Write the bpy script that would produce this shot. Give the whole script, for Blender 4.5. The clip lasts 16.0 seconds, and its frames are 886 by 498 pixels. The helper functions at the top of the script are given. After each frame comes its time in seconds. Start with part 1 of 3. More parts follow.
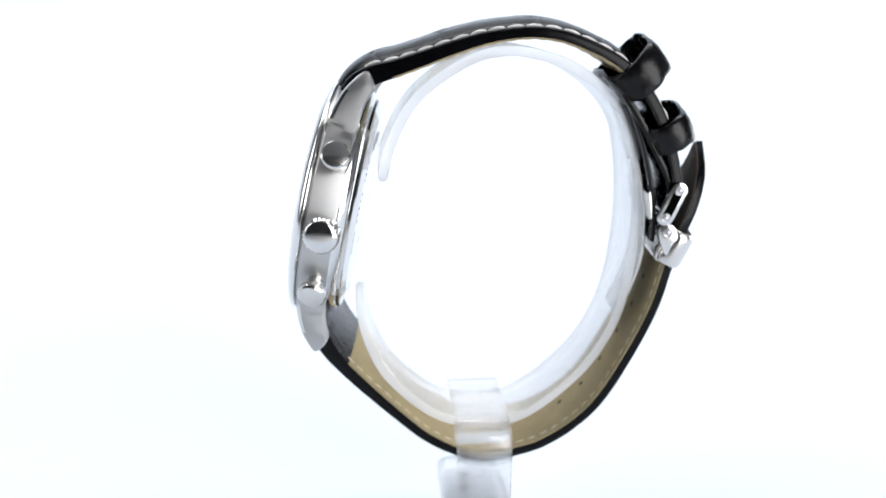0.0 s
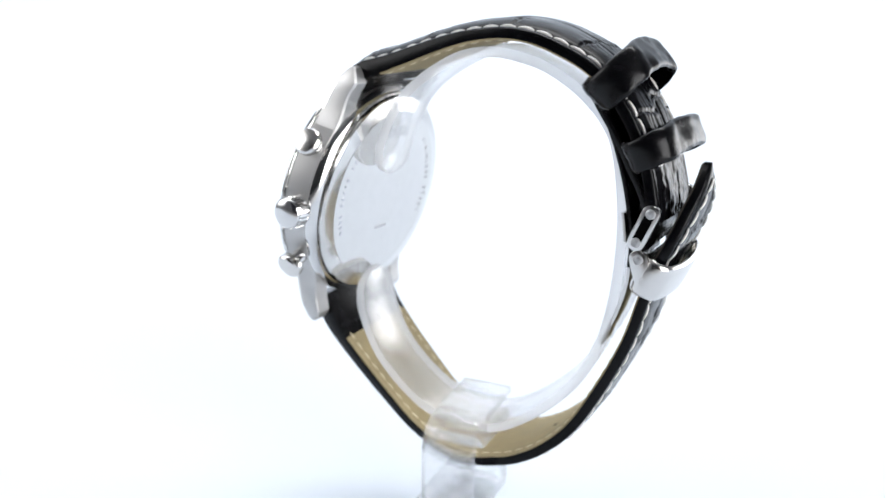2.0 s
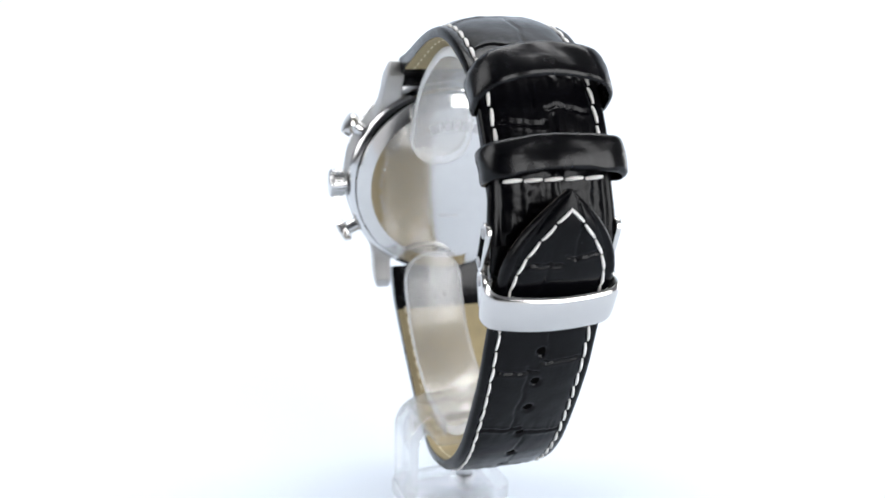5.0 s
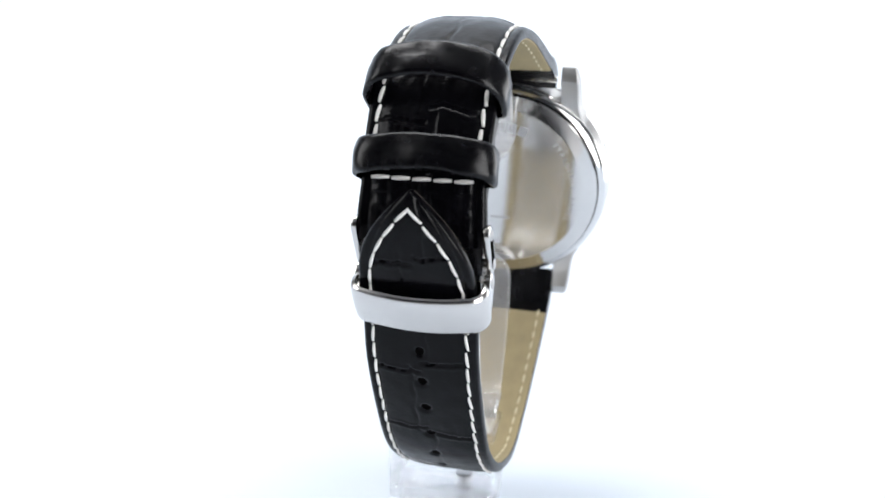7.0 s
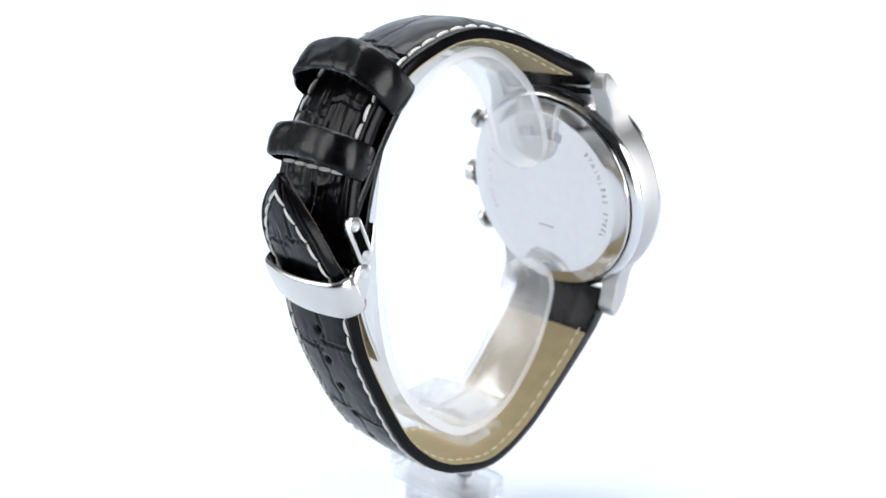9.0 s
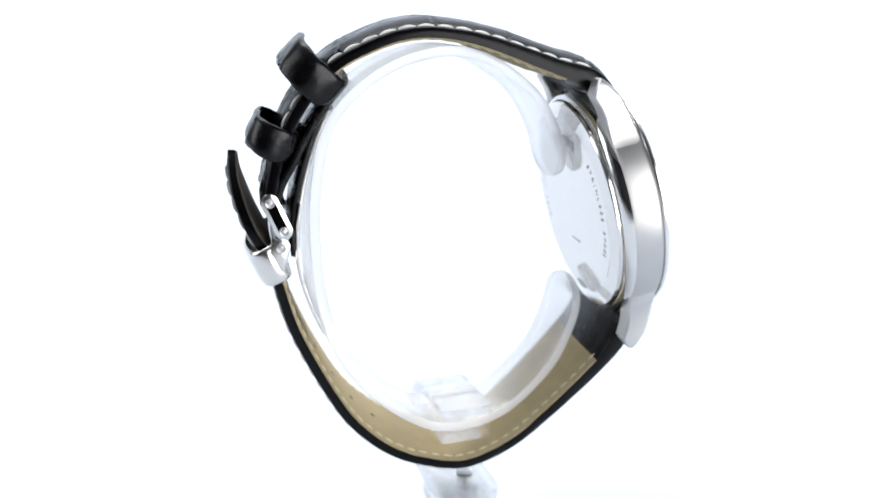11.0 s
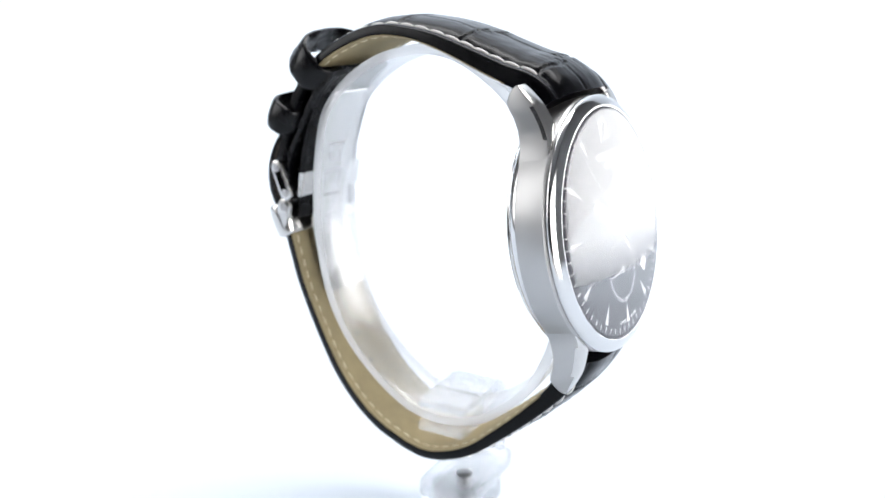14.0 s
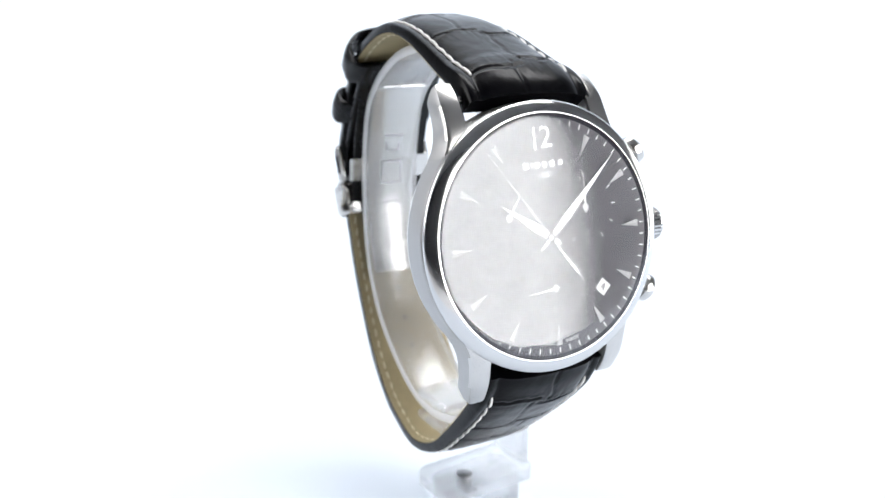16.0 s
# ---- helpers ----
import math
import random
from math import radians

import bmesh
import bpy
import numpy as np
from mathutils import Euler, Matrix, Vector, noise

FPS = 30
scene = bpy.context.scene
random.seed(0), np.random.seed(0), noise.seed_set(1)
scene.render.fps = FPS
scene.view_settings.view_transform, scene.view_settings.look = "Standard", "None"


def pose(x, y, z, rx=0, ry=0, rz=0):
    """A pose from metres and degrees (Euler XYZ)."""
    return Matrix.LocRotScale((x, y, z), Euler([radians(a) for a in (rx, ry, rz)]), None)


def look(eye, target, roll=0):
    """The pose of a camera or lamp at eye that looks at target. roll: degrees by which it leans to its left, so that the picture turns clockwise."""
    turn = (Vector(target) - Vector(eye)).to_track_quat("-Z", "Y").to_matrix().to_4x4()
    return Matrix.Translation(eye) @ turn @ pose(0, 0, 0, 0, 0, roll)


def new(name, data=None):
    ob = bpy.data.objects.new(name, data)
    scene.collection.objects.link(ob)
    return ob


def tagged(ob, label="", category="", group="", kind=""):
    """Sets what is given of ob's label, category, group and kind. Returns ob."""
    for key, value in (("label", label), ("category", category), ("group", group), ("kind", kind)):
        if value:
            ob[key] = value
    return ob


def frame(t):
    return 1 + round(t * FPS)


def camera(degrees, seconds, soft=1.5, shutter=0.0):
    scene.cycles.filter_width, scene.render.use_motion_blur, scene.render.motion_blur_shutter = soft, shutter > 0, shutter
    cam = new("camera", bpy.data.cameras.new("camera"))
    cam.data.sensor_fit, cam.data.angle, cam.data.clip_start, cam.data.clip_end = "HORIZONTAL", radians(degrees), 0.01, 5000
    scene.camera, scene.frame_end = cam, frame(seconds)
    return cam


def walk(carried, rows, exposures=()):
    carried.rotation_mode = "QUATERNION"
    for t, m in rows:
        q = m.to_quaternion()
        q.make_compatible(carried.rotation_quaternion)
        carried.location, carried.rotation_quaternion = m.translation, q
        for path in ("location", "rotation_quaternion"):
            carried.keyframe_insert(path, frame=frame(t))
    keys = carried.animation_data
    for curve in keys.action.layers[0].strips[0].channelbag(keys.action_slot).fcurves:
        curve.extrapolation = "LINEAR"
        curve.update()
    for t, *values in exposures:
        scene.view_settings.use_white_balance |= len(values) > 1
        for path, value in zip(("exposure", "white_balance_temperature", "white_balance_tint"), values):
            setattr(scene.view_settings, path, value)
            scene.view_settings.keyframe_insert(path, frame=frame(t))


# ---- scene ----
# ---------------------------------------------------------------- camera
# Lengths below are in the watch's own unit u = 0.96 mm, heights counted from the lens; the ground lies 106 u under it.
S = 0.00096
GROUND = -106.0
cam = camera(54.39, 16.0, soft=1.6)
cam.data.dof.use_dof, cam.data.dof.focus_distance, cam.data.dof.aperture_fstop = True, 0.132, 20.0
_eye = Vector((0.0, -160.0 * S, -GROUND * S))
_p, _y = radians(16.425), radians(1.755)
_aim = _eye + Vector((-math.sin(_y) * math.cos(_p), math.cos(_y) * math.cos(_p), -math.sin(_p)))
walk(cam, [(0.0, look(_eye, _aim, 0.52)), (16.0, look(_eye, _aim, 0.52))], [(0.0, -0.53), (2.0, -0.50), (3.5, -0.47), (5.5, -0.44), (9.0, -0.40), (16.0, -0.40)])

# ---------------------------------------------------------------- light
world = bpy.data.worlds.new("studio")
scene.world = world
world.use_nodes = True
world.node_tree.nodes["Background"].inputs[0].default_value = (0.90, 0.94, 1.0, 1)
world.node_tree.nodes["Background"].inputs[1].default_value = 0.12


def softbox(name, eye, target, sx, sy, power, color=(1, 1, 1), soft=0.0):
    """A softbox; soft: share of its cloth over which the light fades towards the rim."""
    la = bpy.data.lights.new(name, "AREA")
    la.shape, la.size, la.size_y, la.energy, la.color = "RECTANGLE", sx, sy, power, color
    if soft:
        la.use_nodes = True
        nt = la.node_tree
        em = nt.nodes["Emission"]
        geo, sep = nt.nodes.new("ShaderNodeNewGeometry"), nt.nodes.new("ShaderNodeSeparateXYZ")
        nt.links.new(geo.outputs["Parametric"], sep.inputs[0])
        rims = []
        for axis in "XY":
            off, ab, mr = nt.nodes.new("ShaderNodeMath"), nt.nodes.new("ShaderNodeMath"), nt.nodes.new("ShaderNodeMapRange")
            off.operation, ab.operation, mr.interpolation_type = "SUBTRACT", "ABSOLUTE", "SMOOTHSTEP"
            off.inputs[1].default_value = 0.5
            mr.inputs["From Min"].default_value, mr.inputs["From Max"].default_value = 0.5, 0.5 - soft / 2
            nt.links.new(sep.outputs[axis], off.inputs[0])
            nt.links.new(off.outputs[0], ab.inputs[0])
            nt.links.new(ab.outputs[0], mr.inputs["Value"])
            rims.append(mr)
        mul = nt.nodes.new("ShaderNodeMath")
        mul.operation = "MULTIPLY"
        nt.links.new(rims[0].outputs["Result"], mul.inputs[0])
        nt.links.new(rims[1].outputs["Result"], mul.inputs[1])
        nt.links.new(mul.outputs[0], em.inputs["Strength"])
    ob = new(name, la)
    ob.matrix_world = look(eye, target)
    return ob


COOL = (0.985, 0.99, 1.0)
softbox("softbox_top", (0.0, 0.33, 0.80), (0, 0.18, 0), 1.1, 0.8, 3.6, COOL, 0.4)
softbox("softbox_left", (-0.74, -0.08, 0.40), (0, 0, 0.05), 0.6, 0.8, 9.0, COOL, 0.6)
softbox("softbox_front_right", (0.494, -0.521, 0.19), (0, 0, 0.10), 0.64, 0.80, 16.5, COOL, 0.35)
# unseen lamp added in place of the bright surroundings mirrored in the dial
softbox("fill_right", (0.33, 0.185, 0.08), (0, 0, 0.07), 0.27, 0.20, 1.1, COOL, 0.6)
# unseen lamp added to keep the rear of the sweep white
softbox("backdrop_fill", (0.0, 0.32, 1.05), (0, 0.80, 0.25), 1.4, 0.4, 25.0, COOL)


# ---------------------------------------------------------------- materials
def material(name, base, rough, metal=0.0, spec=0.5, bump=None, vary=0.0, vscale=400.0, **extra):
    """A Principled surface; bump: (scale, strength, stretch); vary: share by which patches differ in tone."""
    m = bpy.data.materials.new(name)
    m.use_nodes = True
    nt = m.node_tree
    b = nt.nodes["Principled BSDF"]
    b.inputs["Base Color"].default_value = (*base, 1)
    b.inputs["Roughness"].default_value = rough
    b.inputs["Metallic"].default_value = metal
    b.inputs["Specular IOR Level"].default_value = spec
    for key, value in extra.items():
        b.inputs[key.replace("_", " ")].default_value = value
    co = nt.nodes.new("ShaderNodeTexCoord")
    if vary:
        n = nt.nodes.new("ShaderNodeTexNoise")
        n.inputs["Scale"].default_value, n.inputs["Detail"].default_value = vscale, 5
        r = nt.nodes.new("ShaderNodeMapRange")
        r.inputs["From Min"].default_value, r.inputs["From Max"].default_value = 0.3, 0.7
        r.inputs["To Min"].default_value, r.inputs["To Max"].default_value = 1 - vary, 1 + vary
        mx = nt.nodes.new("ShaderNodeVectorMath")
        mx.operation = "SCALE"
        mx.inputs[0].default_value = base
        nt.links.new(co.outputs["Object"], n.inputs["Vector"])
        nt.links.new(n.outputs["Fac"], r.inputs["Value"])
        nt.links.new(r.outputs["Result"], mx.inputs["Scale"])
        nt.links.new(mx.outputs["Vector"], b.inputs["Base Color"])
        r2 = nt.nodes.new("ShaderNodeMapRange")
        r2.inputs["From Min"].default_value, r2.inputs["From Max"].default_value = 0.3, 0.7
        r2.inputs["To Min"].default_value, r2.inputs["To Max"].default_value = rough * (1 - min(0.18, vary * 2)), min(1, rough * (1 + min(0.18, vary * 2)))
        nt.links.new(n.outputs["Fac"], r2.inputs["Value"])
        nt.links.new(r2.outputs["Result"], b.inputs["Roughness"])
    if bump:
        scale, strength, stretch = bump
        mp = nt.nodes.new("ShaderNodeMapping")
        mp.inputs["Scale"].default_value = stretch
        n2 = nt.nodes.new("ShaderNodeTexNoise")
        n2.inputs["Scale"].default_value, n2.inputs["Detail"].default_value = scale, 6
        bp = nt.nodes.new("ShaderNodeBump")
        bp.inputs["Strength"].default_value, bp.inputs["Distance"].default_value = strength, 0.0002
        nt.links.new(co.outputs["Object"], mp.inputs["Vector"])
        nt.links.new(mp.outputs["Vector"], n2.inputs["Vector"])
        nt.links.new(n2.outputs["Fac"], bp.inputs["Height"])
        nt.links.new(bp.outputs["Normal"], b.inputs["Normal"])
    return m


M_SWEEP = material("white_paper", (0.56, 0.608, 0.672), 0.9, vary=0.01, vscale=6, bump=(900, 0.05, (1, 1, 1)))
M_WALL = material("grey_room_paint", (0.60, 0.60, 0.61), 0.8, vary=0.05, vscale=3)
# for the unseen south wall: dark, so steel and leather mirror a dark front
M_DARK_WALL = material("dark_reflection_wall", (0.13, 0.13, 0.133), 0.9, vary=0.08, vscale=3)
M_BRUSHED = material("brushed_steel", (0.46, 0.455, 0.45), 0.45, 1.0, vary=0.02, vscale=200, bump=(2500, 0.04, (1, 1, 0.05)), Anisotropic=0.55, Anisotropic_Rotation=0.25)
_tangent = M_BRUSHED.node_tree.nodes.new("ShaderNodeTangent")
_tangent.direction_type, _tangent.axis = "RADIAL", "X"
M_BRUSHED.node_tree.links.new(_tangent.outputs[0], M_BRUSHED.node_tree.nodes["Principled BSDF"].inputs["Tangent"])
M_POLISHED = material("polished_steel", (0.64, 0.635, 0.63), 0.08, 1.0, vary=0.01, vscale=300)
M_BACK = material("satin_steel", (0.63, 0.62, 0.605), 0.09, 1.0, vary=0.02, vscale=500)
M_SATIN = material("satin_buckle_steel", (0.60, 0.585, 0.565), 0.20, 1.0, vary=0.02, vscale=400)
M_BEZEL = material("polished_bezel_steel", (0.66, 0.655, 0.65), 0.10, 1.0, vary=0.01, vscale=300)
M_ETCH = material("etched_steel", (0.42, 0.42, 0.43), 0.45, 1.0, vary=0.05)
M_FAINT = material("faint_etched_steel", (0.52, 0.52, 0.53), 0.25, 1.0, vary=0.05)
M_LEATHER = material("black_leather", (0.0015, 0.0015, 0.0021), 0.22, spec=0.12, vary=0.2, vscale=500, bump=(1500, 0.16, (1, 1, 1)))
M_SMOOTH = material("smooth_black_leather", (0.0015, 0.0015, 0.0021), 0.25, spec=0.21, vary=0.25, vscale=500, bump=(420, 0.5, (1, 0.4, 1)))
M_LINING = material("tan_nubuck", (0.27, 0.222, 0.13), 0.85, spec=0.2, vary=0.10, vscale=300, bump=(2500, 0.3, (1, 1, 1)))
M_TAIL = material("dark_suede", (0.045, 0.038, 0.032), 0.8, spec=0.2, vary=0.2, vscale=300, bump=(2500, 0.3, (1, 1, 1)))
M_THREAD = material("white_thread", (0.60, 0.59, 0.57), 0.7, vary=0.06, vscale=1500, bump=(4000, 0.4, (1, 1, 1)))
M_TAN_THREAD = material("tan_thread", (0.52, 0.45, 0.31), 0.8, vary=0.06, vscale=1500)
M_DIAL = material("charcoal_dial", (0.044, 0.042, 0.052), 0.30, 0.25, spec=0.5, vary=0.015, vscale=4000)
M_MARK = material("silver_marker", (0.66, 0.66, 0.66), 0.28, 0.6, vary=0.02)
M_PRINT = material("white_print", (0.88, 0.88, 0.88), 0.6, vary=0.02)
M_INK = material("black_ink", (0.02, 0.02, 0.02), 0.6, vary=0.05)
# near-black colour that stands in for the shade inside holes and recesses
M_DARK = material("recess_shade_black", (0.001, 0.001, 0.001), 0.9, spec=0.02, vary=0.2)


def clear(name, ior, rough, color):
    m = bpy.data.materials.new(name)
    m.use_nodes = True
    b = m.node_tree.nodes["Principled BSDF"]
    b.inputs["Base Color"].default_value = (*color, 1)
    b.inputs["Transmission Weight"].default_value = 1
    b.inputs["IOR"].default_value = ior
    b.inputs["Roughness"].default_value = rough
    return m


M_CRYSTAL = clear("sapphire_crystal", 1.5, 0.0, (1, 1, 1))


def acrylic(name, haze, gloss, pass_through=0.985):
    """Thin clear plastic: lets light straight through, glosses at its edges, a trace of milky haze."""
    m = bpy.data.materials.new(name)
    m.use_nodes = True
    nt = m.node_tree
    nt.nodes.remove(nt.nodes["Principled BSDF"])
    out = nt.nodes["Material Output"]
    tr, gl = nt.nodes.new("ShaderNodeBsdfTransparent"), nt.nodes.new("ShaderNodeBsdfGlossy")
    df, back, front = nt.nodes.new("ShaderNodeMixShader"), nt.nodes.new("ShaderNodeBsdfTranslucent"), nt.nodes.new("ShaderNodeBsdfDiffuse")
    for k, b in ((1, back), (2, front)):
        b.inputs["Color"].default_value = (0.955, 0.955, 0.96, 1)
        nt.links.new(b.outputs[0], df.inputs[k])
    tr.inputs["Color"].default_value = (pass_through, pass_through, pass_through + 0.002, 1)
    gl.inputs["Roughness"].default_value = 0.26
    lw, fr = nt.nodes.new("ShaderNodeLayerWeight"), nt.nodes.new("ShaderNodeMapRange")
    lw.inputs["Blend"].default_value = 0.18
    fr.inputs["To Min"].default_value, fr.inputs["To Max"].default_value = 0.03, gloss
    nt.links.new(lw.outputs["Facing"], fr.inputs["Value"])
    no = nt.nodes.new("ShaderNodeTexNoise")
    no.inputs["Scale"].default_value = 260
    bp = nt.nodes.new("ShaderNodeBump")
    bp.inputs["Strength"].default_value, bp.inputs["Distance"].default_value = 0.02, 0.0006
    co = nt.nodes.new("ShaderNodeTexCoord")
    nt.links.new(co.outputs["Object"], no.inputs["Vector"])
    nt.links.new(no.outputs["Fac"], bp.inputs["Height"])
    nt.links.new(bp.outputs["Normal"], gl.inputs["Normal"])
    hz, mx = nt.nodes.new("ShaderNodeMixShader"), nt.nodes.new("ShaderNodeMixShader")
    hz.inputs[0].default_value = haze
    nt.links.new(tr.outputs[0], hz.inputs[1])
    nt.links.new(df.outputs[0], hz.inputs[2])
    nt.links.new(fr.outputs[0], mx.inputs[0])
    nt.links.new(hz.outputs[0], mx.inputs[1])
    nt.links.new(gl.outputs[0], mx.inputs[2])
    nt.links.new(mx.outputs[0], out.inputs["Surface"])
    return m


def solid_acrylic(name, bend, haze):
    """Thick clear plastic: a share of the light is bent as in glass, the rest goes nearly straight."""
    m = acrylic(name, haze, 0.7, 0.92)
    nt = m.node_tree
    out = nt.nodes["Material Output"]
    flat = out.inputs["Surface"].links[0].from_socket
    gl, mx = nt.nodes.new("ShaderNodeBsdfGlass"), nt.nodes.new("ShaderNodeMixShader")
    gl.inputs["IOR"].default_value, gl.inputs["Roughness"].default_value = 1.49, 0.03
    mx.inputs[0].default_value = bend
    nt.links.new(flat, mx.inputs[1])
    nt.links.new(gl.outputs[0], mx.inputs[2])
    nt.links.new(mx.outputs[0], out.inputs["Surface"])
    return m


M_ACRYLIC = solid_acrylic("clear_acrylic", 0.42, 0.07)
M_CUFF = acrylic("milky_clear_acrylic", 0.14, 0.85, 0.92)
# extra haze stands in for the bright highlights along the cuff's rim
M_RIM = acrylic("rim_highlight_acrylic", 0.40, 0.9, 0.95)


# ---------------------------------------------------------------- builders
def mesh_of(bm, mat, name, sharp=35):
    bmesh.ops.recalc_face_normals(bm, faces=bm.faces)
    me = bpy.data.meshes.new(name)
    bm.to_mesh(me)
    bm.free()
    me.materials.append(mat)
    me.polygons.foreach_set("use_smooth", [True] * len(me.polygons))
    me.set_sharp_from_angle(angle=radians(sharp))
    return me


def part(name, bm, mat, parent, label="", sharp=35):
    """Link a bmesh, in u and heights under the lens, as one mesh object under a thing or part."""
    for v in bm.verts:
        v.co = Vector((v.co.x, v.co.y, v.co.z - GROUND)) * S
    ob = new(name, mesh_of(bm, mat, name, sharp))
    ob.parent = parent
    return tagged(ob, label)


def piece(name, me, parent, m, label=""):
    """An object on shared mesh data at the pose m, in u and heights under the lens."""
    ob = new(name, me)
    ob.parent = parent
    t = m.translation
    k = m.to_3x3().to_4x4()
    k.translation = Vector((t.x, t.y, t.z - GROUND)) * S
    ob.matrix_local = k
    return tagged(ob, label)


def small(bm, mat, name, sharp=35):
    for v in bm.verts:
        v.co *= S
    return mesh_of(bm, mat, name, sharp)


def lathe(profile, segs=128, closed=True):
    """Turn a profile of (radius, height) about z."""
    bm = bmesh.new()
    rings = []
    for r, a in profile:
        if r < 1e-6:
            rings.append([bm.verts.new((0, 0, a))])
        else:
            rings.append([bm.verts.new((r * math.cos(2 * math.pi * i / segs), r * math.sin(2 * math.pi * i / segs), a)) for i in range(segs)])
    pairs = list(zip(rings, rings[1:])) + ([(rings[-1], rings[0])] if closed else [])
    for p, q in pairs:
        for i in range(segs):
            j = (i + 1) % segs
            if len(p) == 1 and len(q) == 1:
                continue
            if len(p) == 1:
                bm.faces.new((p[0], q[j], q[i]))
            elif len(q) == 1:
                bm.faces.new((p[i], p[j], q[0]))
            else:
                bm.faces.new((p[i], p[j], q[j], q[i]))
    return bm


def loft(rows, cap=True, ring=True, around=False):
    """Skin rows of points; ring: each row is closed; around: the last row meets the first."""
    bm = bmesh.new()
    vs = [[bm.verts.new(c) for c in row] for row in rows]
    n = len(vs[0])
    pairs = list(zip(vs, vs[1:])) + ([(vs[-1], vs[0])] if around else [])
    for p, q in pairs:
        for i in range(n if ring else n - 1):
            j = (i + 1) % n
            bm.faces.new((p[i], p[j], q[j], q[i]))
    if cap and ring and not around:
        bm.faces.new(vs[0][::-1])
        bm.faces.new(vs[-1])
    return bm


def box(x0, x1, y0, y1, z0, z1, bevel=0.0, segs=2):
    bm = bmesh.new()
    bmesh.ops.create_cube(bm, size=1)
    for v in bm.verts:
        v.co = Vector(((x0 + x1) / 2 + v.co.x * (x1 - x0), (y0 + y1) / 2 + v.co.y * (y1 - y0), (z0 + z1) / 2 + v.co.z * (z1 - z0)))
    if bevel:
        bmesh.ops.bevel(bm, geom=bm.edges[:], offset=bevel, segments=segs, profile=0.5, affect="EDGES")
    return bm


def moved(bm, m):
    bm.transform(m)
    return bm


def merged(*parts):
    out = bmesh.new()
    for b in parts:
        me = bpy.data.meshes.new("tmp")
        b.to_mesh(me)
        b.free()
        out.from_mesh(me)
        bpy.data.meshes.remove(me)
    return out


def prism(outline, z0, z1, bevel=0.0):
    """A flat outline (x, y) given thickness, its upper edge softened."""
    bm = bmesh.new()
    lo = [bm.verts.new((x, y, z0)) for x, y in outline]
    hi = [bm.verts.new((x, y, z1)) for x, y in outline]
    n = len(outline)
    for i in range(n):
        j = (i + 1) % n
        bm.faces.new((lo[i], lo[j], hi[j], hi[i]))
    bm.faces.new(lo[::-1])
    top = bm.faces.new(hi)
    if bevel:
        bmesh.ops.bevel(bm, geom=list(top.edges), offset=bevel, segments=2, profile=0.5, affect="EDGES")
    return bm


def lettering(text, size, depth=0.04, bold=0.0, spacing=1.0):
    """Built-in font, centred, lying in the xy plane."""
    cu = bpy.data.curves.new("letters", "FONT")
    cu.body, cu.size, cu.extrude, cu.offset = text, size, depth, bold
    cu.align_x, cu.align_y, cu.resolution_u, cu.space_character = "CENTER", "CENTER", 3, spacing
    ob = new("letters", cu)
    bpy.context.view_layer.update()
    me = bpy.data.meshes.new_from_object(ob.evaluated_get(bpy.context.evaluated_depsgraph_get()))
    bm = bmesh.new()
    bm.from_mesh(me)
    bpy.data.objects.remove(ob)
    bpy.data.meshes.remove(me)
    bpy.data.curves.remove(cu)
    return bm


class Path:
    """A smooth line through (x, z) points, by its length; side +1 or -1 says on which hand its outer face lies."""

    def __init__(self, pts, side, twist=()):
        p = [Vector(q) for q in pts]
        p = [p[0] * 2 - p[1]] + p + [p[-1] * 2 - p[-2]]
        self.q = []
        for a, b, c, d in zip(p, p[1:], p[2:], p[3:]):
            for i in range(24):
                t = i / 24
                self.q.append(0.5 * (2 * b + (c - a) * t + (2 * a - 5 * b + 4 * c - d) * t * t + (3 * b - a - 3 * c + d) * t ** 3))
        self.q.append(p[-2])
        self.s = [0.0]
        for a, b in zip(self.q, self.q[1:]):
            self.s.append(self.s[-1] + (b - a).length)
        self.length, self.side, self.twist = self.s[-1], side, twist or [(0, 0)]

    def at(self, s):
        i = int(np.clip(np.searchsorted(self.s, s) - 1, 0, len(self.q) - 2))
        k = (s - self.s[i]) / max(1e-9, self.s[i + 1] - self.s[i])
        a, b = self.q[max(0, i - 3)], self.q[min(len(self.q) - 1, i + 4)]
        t = (b - a).normalized()
        return self.q[i].lerp(self.q[i + 1], k), t, Vector((-t.y, t.x)) * self.side

    def place(self, s, w, h):
        c, t, n = self.at(s)
        h += w * ramp(s, self.twist)
        return Vector((c.x + n.x * h, w, c.y + n.y * h))

    def axes(self, s, w, h):
        """Axes at a place of the band: x across, y along, z outward."""
        c, t, n = self.at(s)
        h += w * ramp(s, self.twist)
        z, y = Vector((n.x, 0, n.y)), Vector((t.x, 0, t.y))
        x = y.cross(z)
        m = Matrix((x, y, z)).transposed().to_4x4()
        m.translation = (c.x + n.x * h, w, c.y + n.y * h)
        return m


def ramp(s, pts):
    return float(np.interp(s, [p[0] for p in pts], [p[1] for p in pts]))


